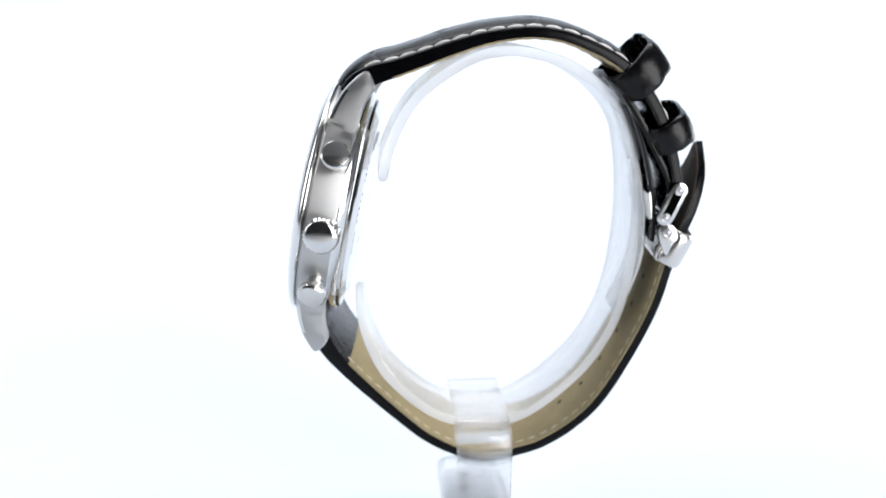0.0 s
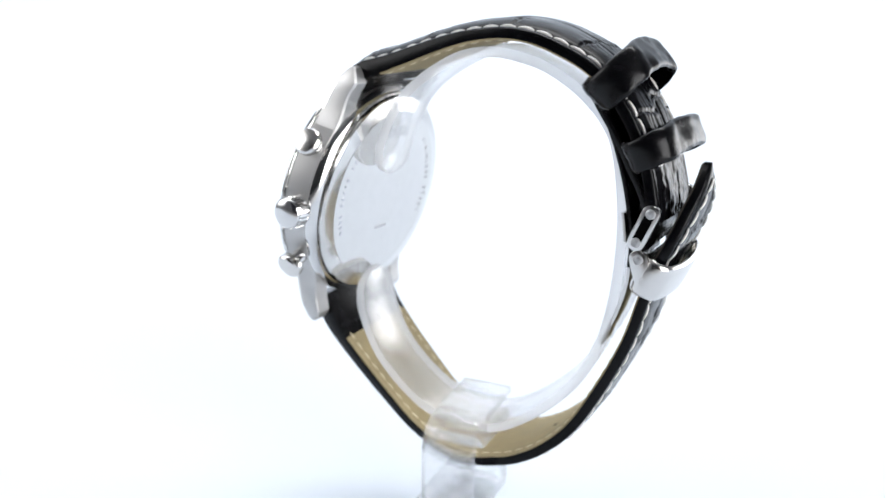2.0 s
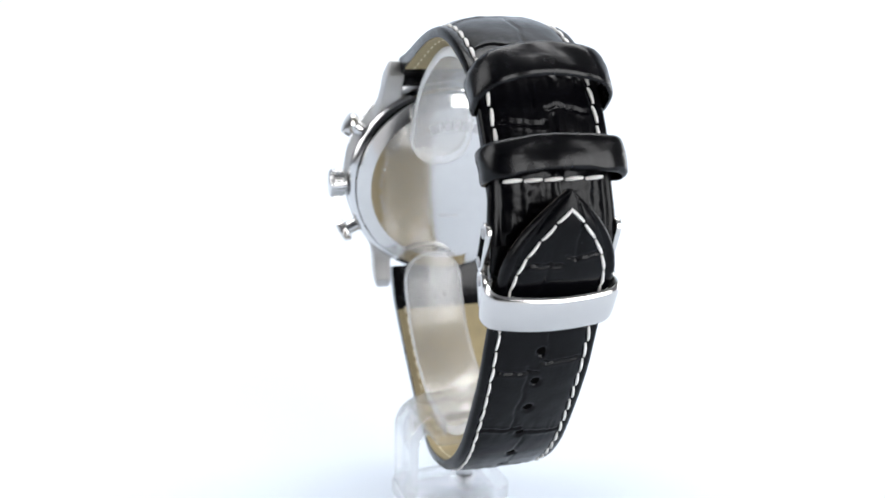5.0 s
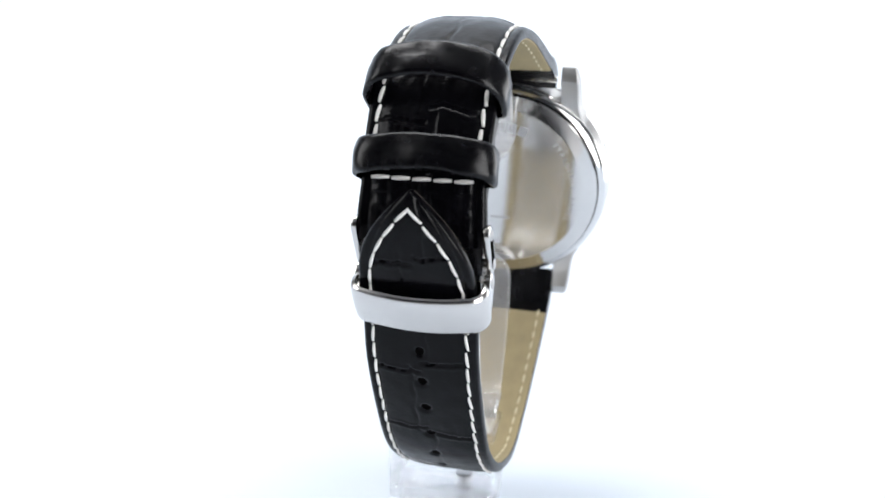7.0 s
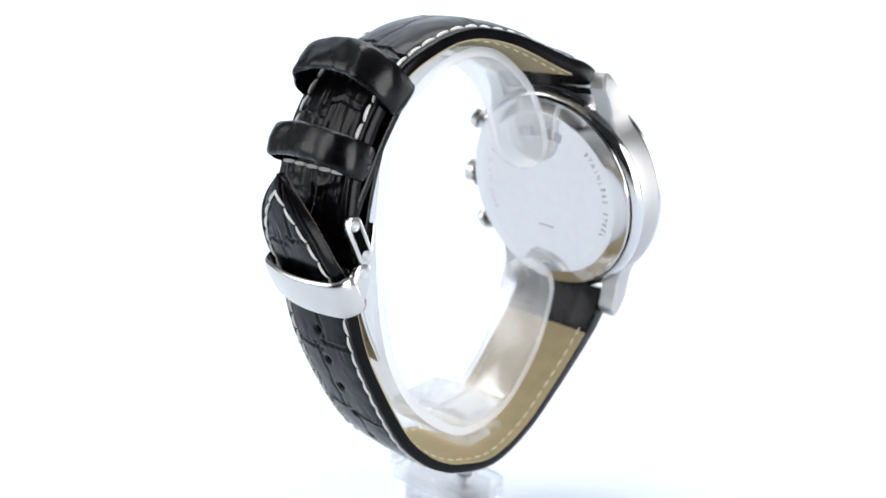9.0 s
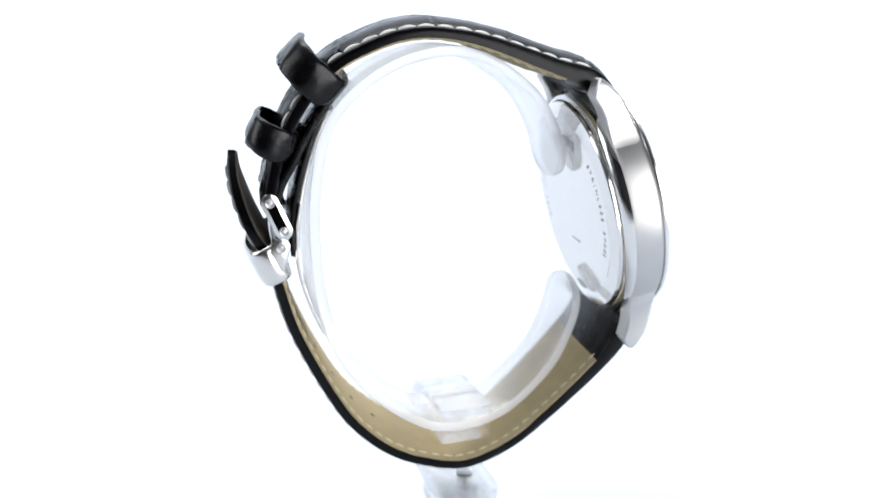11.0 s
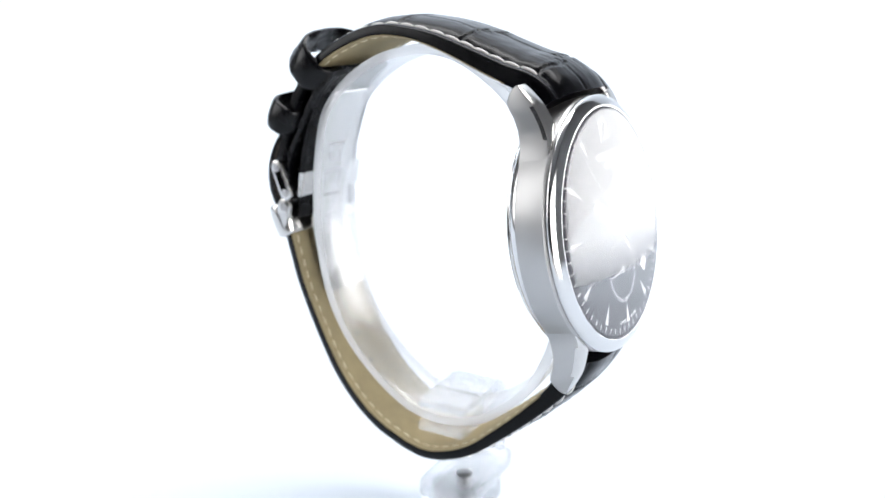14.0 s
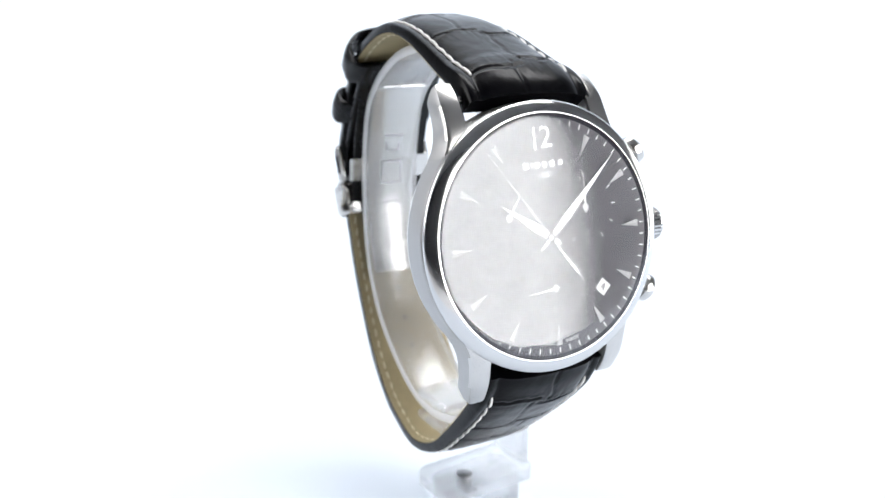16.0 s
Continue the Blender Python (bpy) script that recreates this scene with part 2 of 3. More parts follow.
# ---------------------------------------------------------------- the studio
def studio():
    # white paper sweep: level table top that rises into a wall behind
    rows = []
    prof = [(-0.235, -0.06), (-0.225, -0.02), (-0.20, 0.0), (0.0, 0.0), (0.45, 0.0)]
    prof += [(0.45 + 0.35 * math.sin(a), 0.35 - 0.35 * math.cos(a)) for a in np.linspace(0.1, math.pi / 2, 14)]
    prof += [(0.80, 1.3)]
    for y, z in prof:
        rows.append([(x, y, z) for x in np.linspace(-0.95, 0.95, 13)])
    bm = loft(rows, ring=False)
    ext = bmesh.ops.extrude_face_region(bm, geom=bm.faces[:])
    for v in [g for g in ext["geom"] if isinstance(g, bmesh.types.BMVert)]:
        v.co += Vector((0, 0.004, -0.004))
    ob = new("backdrop", mesh_of(bm, M_SWEEP, "backdrop"))
    tagged(ob, "seamless white paper sweep under bright studio light", "backdrop", kind="structure")
    # unseen room added around the set to shape bounced light and reflections
    for name, (x0, x1, y0, y1, z0, z1) in {
        "wall_north": (-2.1, 2.1, 2.0, 2.1, -0.07, 2.0), "wall_south": (-2.1, 2.1, -2.1, -2.0, -0.07, 2.0),
        "wall_east": (2.0, 2.1, -2.0, 2.0, -0.07, 2.0), "wall_west": (-2.1, -2.0, -2.0, 2.0, -0.07, 2.0),
        "ceiling": (-2.1, 2.1, -2.1, 2.1, 2.0, 2.1), "floor": (-2.1, 2.1, -2.1, 2.1, -0.17, -0.07)}.items():
        w = new(name, mesh_of(box(x0, x1, y0, y1, z0, z1), M_DARK_WALL if name == "wall_south" else M_WALL, name))
        tagged(w, "unseen plain room surface, added to shape bounce and reflections", name.split("_")[0], kind="structure")


# ---------------------------------------------------------------- the display stand
RING = Path([(-20.9, -53.6), (-20.8, -57.0), (-19.9, -62.0), (-17.0, -68.8), (-12.9, -73.9), (-7.8, -78.2), (-3.6, -80.2), (2.0, -81.3), (8.3, -80.6), (13.4, -78.0), (18.2, -74.2),
             (22.6, -69.6), (26.0, -64.4), (28.8, -57.4), (30.4, -48.0), (30.7, -36.5), (29.2, -25.5), (26.8, -20.0), (22.2, -15.2), (16.4, -11.6), (11.0, -9.9),
             (6.0, -9.3), (0.0, -10.4), (-7.2, -14.6), (-12.0, -19.5), (-15.6, -27.0), (-16.6, -33.5)], -1)


def band(path, s0, s1, half, h0, h1, step=0.8, rnd=0.25, ends=0.0):
    """A flat strip of a path between two heights, with rounded long edges and, if asked, tongue-shaped ends."""
    rows = []
    n = max(2, int((s1 - s0) / step))
    ss = list(np.linspace(s0, s1, n))
    if ends:
        fine = [s0 + ends * k for k in (0.0, 0.01, 0.04, 0.1, 0.2, 0.35, 0.6, 1)]
        ss = fine + [s for s in ss if s0 + ends < s < s1 - ends] + [s0 + s1 - s for s in reversed(fine)]
    for s in ss:
        w = half(s) if callable(half) else half
        if ends:
            d = min(s - s0, s1 - s, ends) / ends
            w = max(0.35, w * math.sqrt(max(0.0, 1 - (1 - d) ** 2)))
            thin = 0.5 * (h1 - h0) * (1 - math.sqrt(max(0.0, 1 - (1 - min(s - s0, s1 - s, 2.4) / 2.4) ** 2))) * 0.8
        b0, b1 = (h0 + thin, h1 - thin) if ends else (h0, h1)
        r = min(rnd, w * 0.9, (b1 - b0) * 0.45)
        c = [(-w + r, b0), (w - r, b0), (w - 0.3 * r, b0 + 0.3 * r), (w, b0 + r), (w, b1 - r), (w - 0.3 * r, b1 - 0.3 * r), (w - r, b1), (-w + r, b1), (-w + 0.3 * r, b1 - 0.3 * r), (-w, b1 - r), (-w, b0 + r), (-w + 0.3 * r, b0 + 0.3 * r)]
        rows.append([path.place(s, a, b) for a, b in c])
    return loft(rows)


def slab(outline, x0, x1, bevel):
    """An outline in (y, z) given width along x, its side edges softened."""
    bm = bmesh.new()
    lo, hi = ([bm.verts.new((x, y, z)) for y, z in outline] for x in (x0, x1))
    n = len(outline)
    for i in range(n):
        j = (i + 1) % n
        bm.faces.new((lo[i], lo[j], hi[j], hi[i]))
    ends = [bm.faces.new(lo[::-1]), bm.faces.new(hi)]
    bmesh.ops.bevel(bm, geom=[e for f in ends for e in f.edges], offset=bevel, segments=2, profile=0.5, affect="EDGES")
    return bm


def rounded(x0, x1, y0, y1, r, n=7):
    pts = []
    for cx, cy, a0 in ((x1 - r, y1 - r, 0), (x0 + r, y1 - r, 90), (x0 + r, y0 + r, 180), (x1 - r, y0 + r, 270)):
        pts += [(cx + r * math.cos(radians(a)), cy + r * math.sin(radians(a))) for a in np.linspace(a0, a0 + 90, n)]
    return pts


def display_stand():
    st = tagged(new("display_stand"), "clear acrylic watch display stand with C-shaped cuff", "display stand")
    yaw = Matrix.Rotation(radians(8.0), 4, "Z")
    stand_part = lambda name, bm, mat, label="": part(name, moved(bm, yaw), mat, st, label)
    cuff = stand_part("cuff", band(RING, 0, RING.length, 6.4, -0.95, 0.95, 1.0, 0.3, ends=5.5), M_CUFF, "clear open cuff with rounded tongue ends")
    # its cut edges are milkier than its faces: the haze paints in their bright highlights
    me = cuff.data
    me.materials.append(M_RIM)
    for f in me.polygons:
        x, z = f.center.x / S - 6.0, f.center.z / S + GROUND + 44.0
        if abs(f.normal.x * x + f.normal.z * z) < 0.62 * math.hypot(x, z):
            f.material_index = 1
    # bracket: grips the cuff in a slot, bends over its rim and runs down to the base
    arc = lambda cy, cz, r, a0, a1, n=8: [(cy + r * math.cos(radians(a)), cz + r * math.sin(radians(a))) for a in np.linspace(a0, a1, n)]
    outline = [(7.0, -79.1), (7.0, -78.0), (6.6, -77.5), (1.8, -77.4), (1.3, -78.2), (-0.5, -78.2), (-1.0, -77.7), (-7.4, -77.8)]
    outline += arc(-8.8, -83.4, 5.4, 80, 180) + [(-14.3, -90.0), (-14.5, -96.1), (-12.7, -96.1), (-12.6, -90.0)]
    outline += arc(-9.4, -84.0, 3.1, 180, 110, 5) + [(-9.2, -82.6), (-8.6, -84.2), (-7.6, -84.7), (5.6, -84.9), (6.6, -84.5), (7.0, -83.8), (7.0, -82.6), (-6.6, -82.6), (-6.9, -82.3), (-6.9, -79.4), (-6.6, -79.1)]
    stand_part("bracket", slab(outline, -3.1, 7.3, 0.35), M_ACRYLIC, "bent clear bracket gripping the cuff")
    stand_part("base_plate", prism(rounded(-5.2, 7.4, -14.9, 7.6, 2.4), -99.0, -96.2, 0.4), M_ACRYLIC)
    stand_part("plinth", prism(rounded(-3.6, 5.6, -12.6, 4.6, 1.6), -106.0, -99.1, 0.3), M_ACRYLIC)
    screw = lathe([(0, -99.05), (1.5, -99.05), (1.6, -98.8), (1.3, -98.5), (0.3, -98.4), (0.3, -96.6), (1.7, -96.3), (1.7, -96.05), (1.2, -95.8), (0, -95.8)], 32, closed=False)
    stand_part("screw", screw, M_ETCH, "small grey screw head")
    for c in st.children:
        c.visible_shadow = c.name.startswith("screw")
    return st


# ---------------------------------------------------------------- the watch
TILT, ROLL = radians(11.3), radians(-1.75)
_n = Vector((-math.cos(TILT), 0, math.sin(TILT)))
_u = Vector((math.sin(TILT), 0, math.cos(TILT)))
_r = _u.cross(_n)
_u, _r = math.cos(ROLL) * _u + math.sin(ROLL) * _r, math.cos(ROLL) * _r - math.sin(ROLL) * _u
CASE = Matrix((_r, _u, _n)).transposed().to_4x4()
CASE.translation = (-29.86, -0.35, -37.0)
DIAL_A = -0.55


def on_dial(x, y, a=0.0, turn=0.0):
    return CASE @ Matrix.Translation((x, y, DIAL_A + a)) @ Matrix.Rotation(turn, 4, "Z")


def lug():
    """One lug along +y of the case, its inner face at x = 11.5."""
    st = [(9.0, -1.5, -6.9, 19.9), (12.0, -1.5, -6.95, 18.25), (14.0, -1.5, -7.0, 16.8), (15.5, -1.5, -7.0, 16.0), (17.0, -1.7, -7.0, 15.5), (19.0, -2.2, -7.1, 15.25), (21.0, -2.9, -7.6, 15.15),
          (22.3, -3.5, -8.2, 15.1), (23.2, -4.05, -8.5, 15.0), (24.3, -4.85, -8.05, 14.8), (25.2, -5.65, -7.5, 14.5), (25.75, -6.25, -7.0, 14.1)]
    rows = []
    for y, top, bot, ro in st:
        k = min(0.9, (top - bot) * 0.3)
        rows.append([(11.5, y, bot + .2), (11.7, y, bot), (ro - .3, y, bot), (ro, y, bot + .3), (ro, y, top - k), (ro - 0.25 * k, y, top - 0.35 * k), (ro - k, y, top), (11.8, y, top), (11.5, y, top - .3)])
    return loft(rows)


def hand_outline(length, tail, w):
    return [(-0.25 * w, -tail), (0.25 * w, -tail), (0.55 * w, 0), (w, length * 0.30), (0.0, length), (-w, length * 0.30), (-0.55 * w, 0)]


def hand(name, watch_part, x, y, outline, a, angle, label=""):
    bm = prism(outline, a, a + 0.12, 0.03)
    return part(name, moved(bm, on_dial(x, y, 0, -angle)), M_MARK, watch_part, label, 20)


def engraved_arc(text, radius, mid, size, flip):
    """Letters round a circle; flip: read from the back."""
    out = []
    step = size * 0.86 / radius
    for i, ch in enumerate(text):
        if ch == " ":
            continue
        ang = mid + (i - (len(text) - 1) / 2) * step
        b = lettering(ch, size, 0.03)
        out.append(moved(b, Matrix.Rotation(-ang, 4, "Z") @ Matrix.Translation((0, radius, 0))))
    bm = merged(*out)
    return moved(bm, Matrix.Rotation(math.pi, 4, "Y")) if flip else bm


def watch_head(w):
    case = part("case", moved(lathe([(16.5, -7.0), (21.1, -7.0), (21.75, -6.7), (21.9, -6.3), (21.9, -1.9), (21.6, -1.45), (20.9, -1.3), (16.5, -1.3)], 160), CASE), M_BRUSHED, w, "brushed steel middle case", 25)
    for sx in (1, -1):
        for sy in (1, -1):
            lg = part("lug", moved(lug(), CASE @ Matrix.Diagonal((sx, sy, 1, 1))), M_BRUSHED, case, sharp=28)
            lg.data.materials.append(M_SATIN)
            for f in lg.data.polygons:
                if f.normal.dot(_n) > 0.35:
                    f.material_index = 1
    part("bezel", moved(lathe([(20.2, -1.5), (21.5, -1.4), (21.9, -1.15), (21.95, -0.85), (21.8, -0.55), (21.5, -0.27), (21.0, 0.0), (20.5, 0.21), (20.05, 0.37), (19.86, 0.42), (19.77, 0.40), (19.74, 0.3), (19.74, -1.0)], 160), CASE), M_BEZEL, w, "polished rounded steel bezel", 50)
    dome = [(19.7, 0.2), (19.7, 0.42)] + [(19.6 * math.cos(t), 0.44 + 0.60 * math.sin(t)) for t in np.linspace(0.12, math.pi / 2, 16)][:-1] + [(0, 1.04), (0, 0.75)]
    dome += [(19.5 * math.cos(t), 0.2 + 0.55 * math.sin(t)) for t in np.linspace(math.pi / 2 - 0.1, 0.05, 14)]
    cr = part("crystal", moved(lathe(dome, 128, closed=False), CASE), M_CRYSTAL, w, "domed clear sapphire crystal", 30)
    cr.visible_shadow = False
    dial = part("dial", moved(lathe([(0, DIAL_A), (19.66, DIAL_A), (19.66, DIAL_A - 0.5), (0, DIAL_A - 0.5)], 128, closed=False), CASE), M_DIAL, w, "charcoal grey chronograph dial with silver markers")
    part("flange", moved(lathe([(19.68, 0.1), (19.68, -0.6), (19.0, -0.6), (19.1, -0.45)], 128), CASE), M_DIAL, dial)
    # minute track and hour markers
    tick = small(box(-0.09, 0.09, -0.42, 0.42, 0, 0.05), M_PRINT, "minute_tick")
    for i in range(60):
        a = math.radians(6 * i)
        piece("minute_tick", tick, dial, on_dial(18.35 * math.sin(a), 18.35 * math.cos(a), 0, -a))
    bm = bmesh.new()
    f = [(-0.62, 1.75, 0), (0.62, 1.75, 0), (0.0, -1.75, 0), (0.0, 1.5, 0.16), (0.0, -1.3, 0.08)]
    v = [bm.verts.new(c) for c in f]
    for tri in ((0, 3, 1), (1, 3, 4), (1, 4, 2), (2, 4, 0), (0, 4, 3), (0, 1, 2)):
        bm.faces.new([v[i] for i in tri])
    dart = small(bm, M_MARK, "hour_marker", 15)
    for i in range(1, 12):
        a = math.radians(30 * i)
        piece("hour_marker", dart, dial, on_dial(15.85 * math.sin(a), 15.85 * math.cos(a), 0.01, -a))
    part("numeral", moved(merged(moved(box(-0.25, 0.25, -1.75, 1.75, 0, 0.25, 0.06, 1), Matrix.Translation((-1.35, 0, 0))), moved(lettering("2", 4.9, 0.12), Matrix.Translation((0.75, 0.02, 0.12)))), on_dial(0.05, 15.75)), M_MARK, dial, "applied silver 12")
    # maker's mark as plain bars, founding year below it
    for i, wd in enumerate((1.0, 0.3, 0.8, 0.8, 1.0, 0.9)):
        x = (-3.6, -2.5, -1.45, -0.15, 1.3, 2.85)[i]
        part("logo_bar", moved(box(-wd / 2, wd / 2, -0.5, 0.5, 0, 0.08, 0.03, 1), on_dial(x + 0.3, 11.65)), M_MARK, dial)
    part("year", moved(lettering("1853", 1.35, 0.03, 0.01, 1.1), on_dial(0.1, 9.95, 0.03)), M_PRINT, dial)
    part("origin_text", moved(lettering("SWISS", 0.85, 0.02, 0, 1.15), on_dial(-2.25, -17.0, 0.03, math.radians(-7))), M_PRINT, dial)
    part("origin_text", moved(lettering("MADE", 0.85, 0.02, 0, 1.15), on_dial(2.5, -17.0, 0.03, math.radians(8))), M_PRINT, dial)
    # three counters
    fine = small(box(-0.06, 0.06, -0.3, 0.3, 0, 0.03), M_PRINT, "counter_tick")
    heavy = small(box(-0.08, 0.08, -0.4, 0.4, 0, 0.03), M_PRINT, "counter_tick")
    for cx, cy, rad, count, every in ((0.05, -8.3, 5.25, 60, 5), (7.2, 3.95, 5.6, 12, 1), (-7.2, 4.0, 5.6, 30, 5)):
        for i in range(count):
            a = 2 * math.pi * i / count
            x, y = cx + rad * math.sin(a), cy + rad * math.cos(a)
            if math.hypot(x, y) < 2.2:
                continue
            piece("counter_tick", heavy if i % every == 0 else fine, dial, on_dial(x, y, 0, -a))
    for txt, x, y, t in (("30", -8.0, 8.3, 0), ("20", -11.4, 2.3, 60), ("10", -4.0, 1.2, -60), ("5", 7.0, -0.35, 0), ("1", 6.6, 8.6, 0)):
        part("counter_numeral", moved(lettering(txt, 1.0, 0.02), on_dial(x, y, 0.03, math.radians(t))), M_PRINT, dial)
    thin = lambda n: [(-0.1, -0.9), (0.1, -0.9), (0.16, 0), (0.05, n), (-0.05, n), (-0.16, 0)]
    hub = lathe([(0, 0.1), (0.62, 0.1), (0.62, 0.3), (0.5, 0.36), (0, 0.36)], 24, closed=False)
    hub_me = small(hub, M_MARK, "hub")
    for cx, cy, n, ang in ((0.05, -8.3, 5.0, -94), (7.2, 3.95, 5.6, 1), (-7.2, 4.0, 5.4, 35)):
        hand("counter_hand", dial, cx, cy, thin(n), 0.16, math.radians(ang))
        piece("hub", hub_me, dial, on_dial(cx, cy))
    # date window
    part("date_window", moved(box(-1.1, 1.1, -1.1, 1.1, 0, 0.05, 0.02, 1), on_dial(9.35, -9.6, 0, math.radians(45))), M_PRINT, dial, "white date disc in a tilted square window")
    part("date_numeral", moved(lettering("4", 1.75, 0.01, 0.0), on_dial(9.35, -9.6, 0.065, radians(-20))), M_INK, dial)
    # pointers
    hand("hour_hand", w, 0, 0, hand_outline(10.6, 2.2, 0.76), 0.42, math.radians(-54.5), "silver dauphine hour hand")
    hand("minute_hand", w, 0, 0, hand_outline(18.2, 2.6, 0.64), 0.60, math.radians(48.2), "silver dauphine minute hand")
    hand("seconds_hand", w, 0, 0, [(-0.22, -8.0), (0.22, -8.0), (0.22, -4.5), (0.09, -2.0), (0.04, 17.6), (-0.04, 17.6), (-0.09, -2.0), (-0.22, -4.5)], 0.76, math.radians(-35.0), "thin silver chronograph seconds hand")
    part("hub", moved(lathe([(0, 0.3), (0.75, 0.3), (0.75, 0.9), (0.55, 1.0), (0, 1.0)], 32, closed=False), on_dial(0, 0)), M_POLISHED, w)
    # back
    part("back_ring", moved(lathe([(21.75, -6.72), (21.7, -7.05), (21.5, -7.5), (21.15, -7.95), (20.75, -8.3), (20.4, -8.45), (20.3, -8.35), (20.2, -7.8), (19.4, -7.2), (19.4, -6.72)], 160), CASE), M_POLISHED, case, "polished rounded rim of the case", 50)
    bk = part("caseback", moved(lathe([(20.0, -7.3), (20.15, -8.3), (20.15, -8.95), (19.95, -9.2), (17.45, -9.74), (17.25, -9.82), (12, -9.86), (0, -9.9), (0, -7.2)], 160, closed=False), CASE), M_BACK, w, "polished steel snap caseback with engraving", 12)
    back = CASE @ Matrix.Translation((0, 0, -9.86))
    part("engraving", moved(engraved_arc("STAINLESS STEEL", 15.2, math.radians(80), 1.45, True), back), M_ETCH, bk)
    for i in range(15):
        a = math.radians(-48 - 4.6 * i)
        if i % 6 != 4:
            part("engraved_bar", moved(box(-0.25, 0.25, -0.35, 0.35, -0.03, 0.03), back @ Matrix.Rotation(a, 4, "Z") @ Matrix.Translation((0, 15.2, 0))), M_FAINT, bk)
    for i in range(6):
        a = math.radians((-21, -14.5, -8, 0, 9, 19)[i])
        wd = (1.7, 0.5, 1.4, 1.4, 1.8, 1.7)[i]
        part("logo_bar", moved(box(-wd / 2, wd / 2, -1.0, 1.0, -0.05, 0.02), CASE @ Matrix.Rotation(a, 4, "Z") @ Matrix.Translation((0, 13.4, -9.88))), M_ETCH, bk)
    part("engraved_line", moved(box(-2.0, 2.0, -0.18, 0.18, -0.04, 0.02), CASE @ Matrix.Translation((0.0, -7.0, -9.9))), M_ETCH, bk)
    part("opening_notch", moved(prism([(2.6 * math.cos(t), 0.75 * math.sin(t)) for t in np.linspace(0, 2 * math.pi, 25)[:-1]], -0.1, 0.06), CASE @ Matrix.Translation((0, -16.6, -9.78))), M_ETCH, bk)
    # crown and pushers on the +x side of the case
    rows = []
    for d, r in ((21.4, 1.6), (22.2, 1.6), (22.3, 2.85), (22.6, 3.1), (24.7, 3.1), (25.0, 2.9)):
        rows.append([(r * (1 - dip) * math.cos(a), r * (1 - dip) * math.sin(a), d) for a, dip in ((2 * math.pi * k / 104, 0.12 * (k % 4 == 0) if r > 2.7 else 0.0) for k in range(104))])
    crown = part("crown", moved(loft(rows), CASE @ Matrix.Translation((0, -1.2, -4.9)) @ Matrix.Rotation(math.pi / 2, 4, "Y")), M_POLISHED, w, "fluted polished crown", 12)
    part("crown_cap", moved(lathe([(0, 25.75)] + [(2.8 * math.sin(t), 25.1 + 0.65 * math.cos(t)) for t in np.linspace(0.2, math.pi / 2, 8)] + [(2.7, 24.8), (0, 24.8)], 48, closed=False), CASE @ Matrix.Translation((0, -1.2, -4.9)) @ Matrix.Rotation(math.pi / 2, 4, "Y")), M_POLISHED, crown)
    for sgn in (1, -1):
        pm = CASE @ Matrix.Translation((0, 0.0 if sgn > 0 else -1.2, -4.7 if sgn > 0 else -4.9)) @ Matrix.Rotation(sgn * math.radians(29.0 if sgn > 0 else 27.0), 4, "Z") @ Matrix.Rotation(math.pi / 2, 4, "Y")
        stem = lathe([(0, 21.0), (1.45, 21.0), (1.45, 23.2), (1.6, 23.2), (1.6, 23.5), (0, 23.5)], 32, closed=False)
        pu = part("pusher", moved(stem, pm), M_POLISHED, w, "polished mushroom pusher")
        part("pusher_cap", moved(lathe([(0, 25.6), (1.2, 25.55), (2.2, 25.35), (2.5, 25.0), (2.5, 23.9), (2.3, 23.6), (0, 23.6)], 40, closed=False), pm), M_SATIN, pu)


UPPER = Path([(-21.6, -17.0), (-19.9, -14.9), (-17.2, -13.3), (-13.1, -12.1), (-8.2, -10.4), (-3.4, -8.7), (1.4, -7.25), (6.2, -6.35), (11.0, -6.05), (15.8, -6.75), (20.7, -8.55),
              (25.2, -10.9), (29.0, -14.2), (32.2, -18.5), (34.6, -23.2), (36.2, -28.0), (37.2, -32.4), (37.4, -35.4)], 1)
LOWER = Path([(-28.9, -58.6), (-28.0, -61.2), (-26.2, -64.6), (-24.0, -67.5), (-19.6, -72.2), (-13.6, -78.0), (-8.0, -82.9), (-2.8, -85.8), (2.2, -87.3), (6.2, -87.1), (10.0, -86.1), (14.6, -84.4), (19.8, -80.9),
              (25.1, -75.2), (30.0, -66.5), (34.3, -56.8), (36.6, -48.4), (38.1, -43.3), (40.3, -38.8), (42.0, -34.0), (42.9, -30.0), (42.9, -26.0)], -1, [(0, 0), (60, 0), (75, -0.02), (104, -0.02), (110, 0.02), (123, 0.04)])


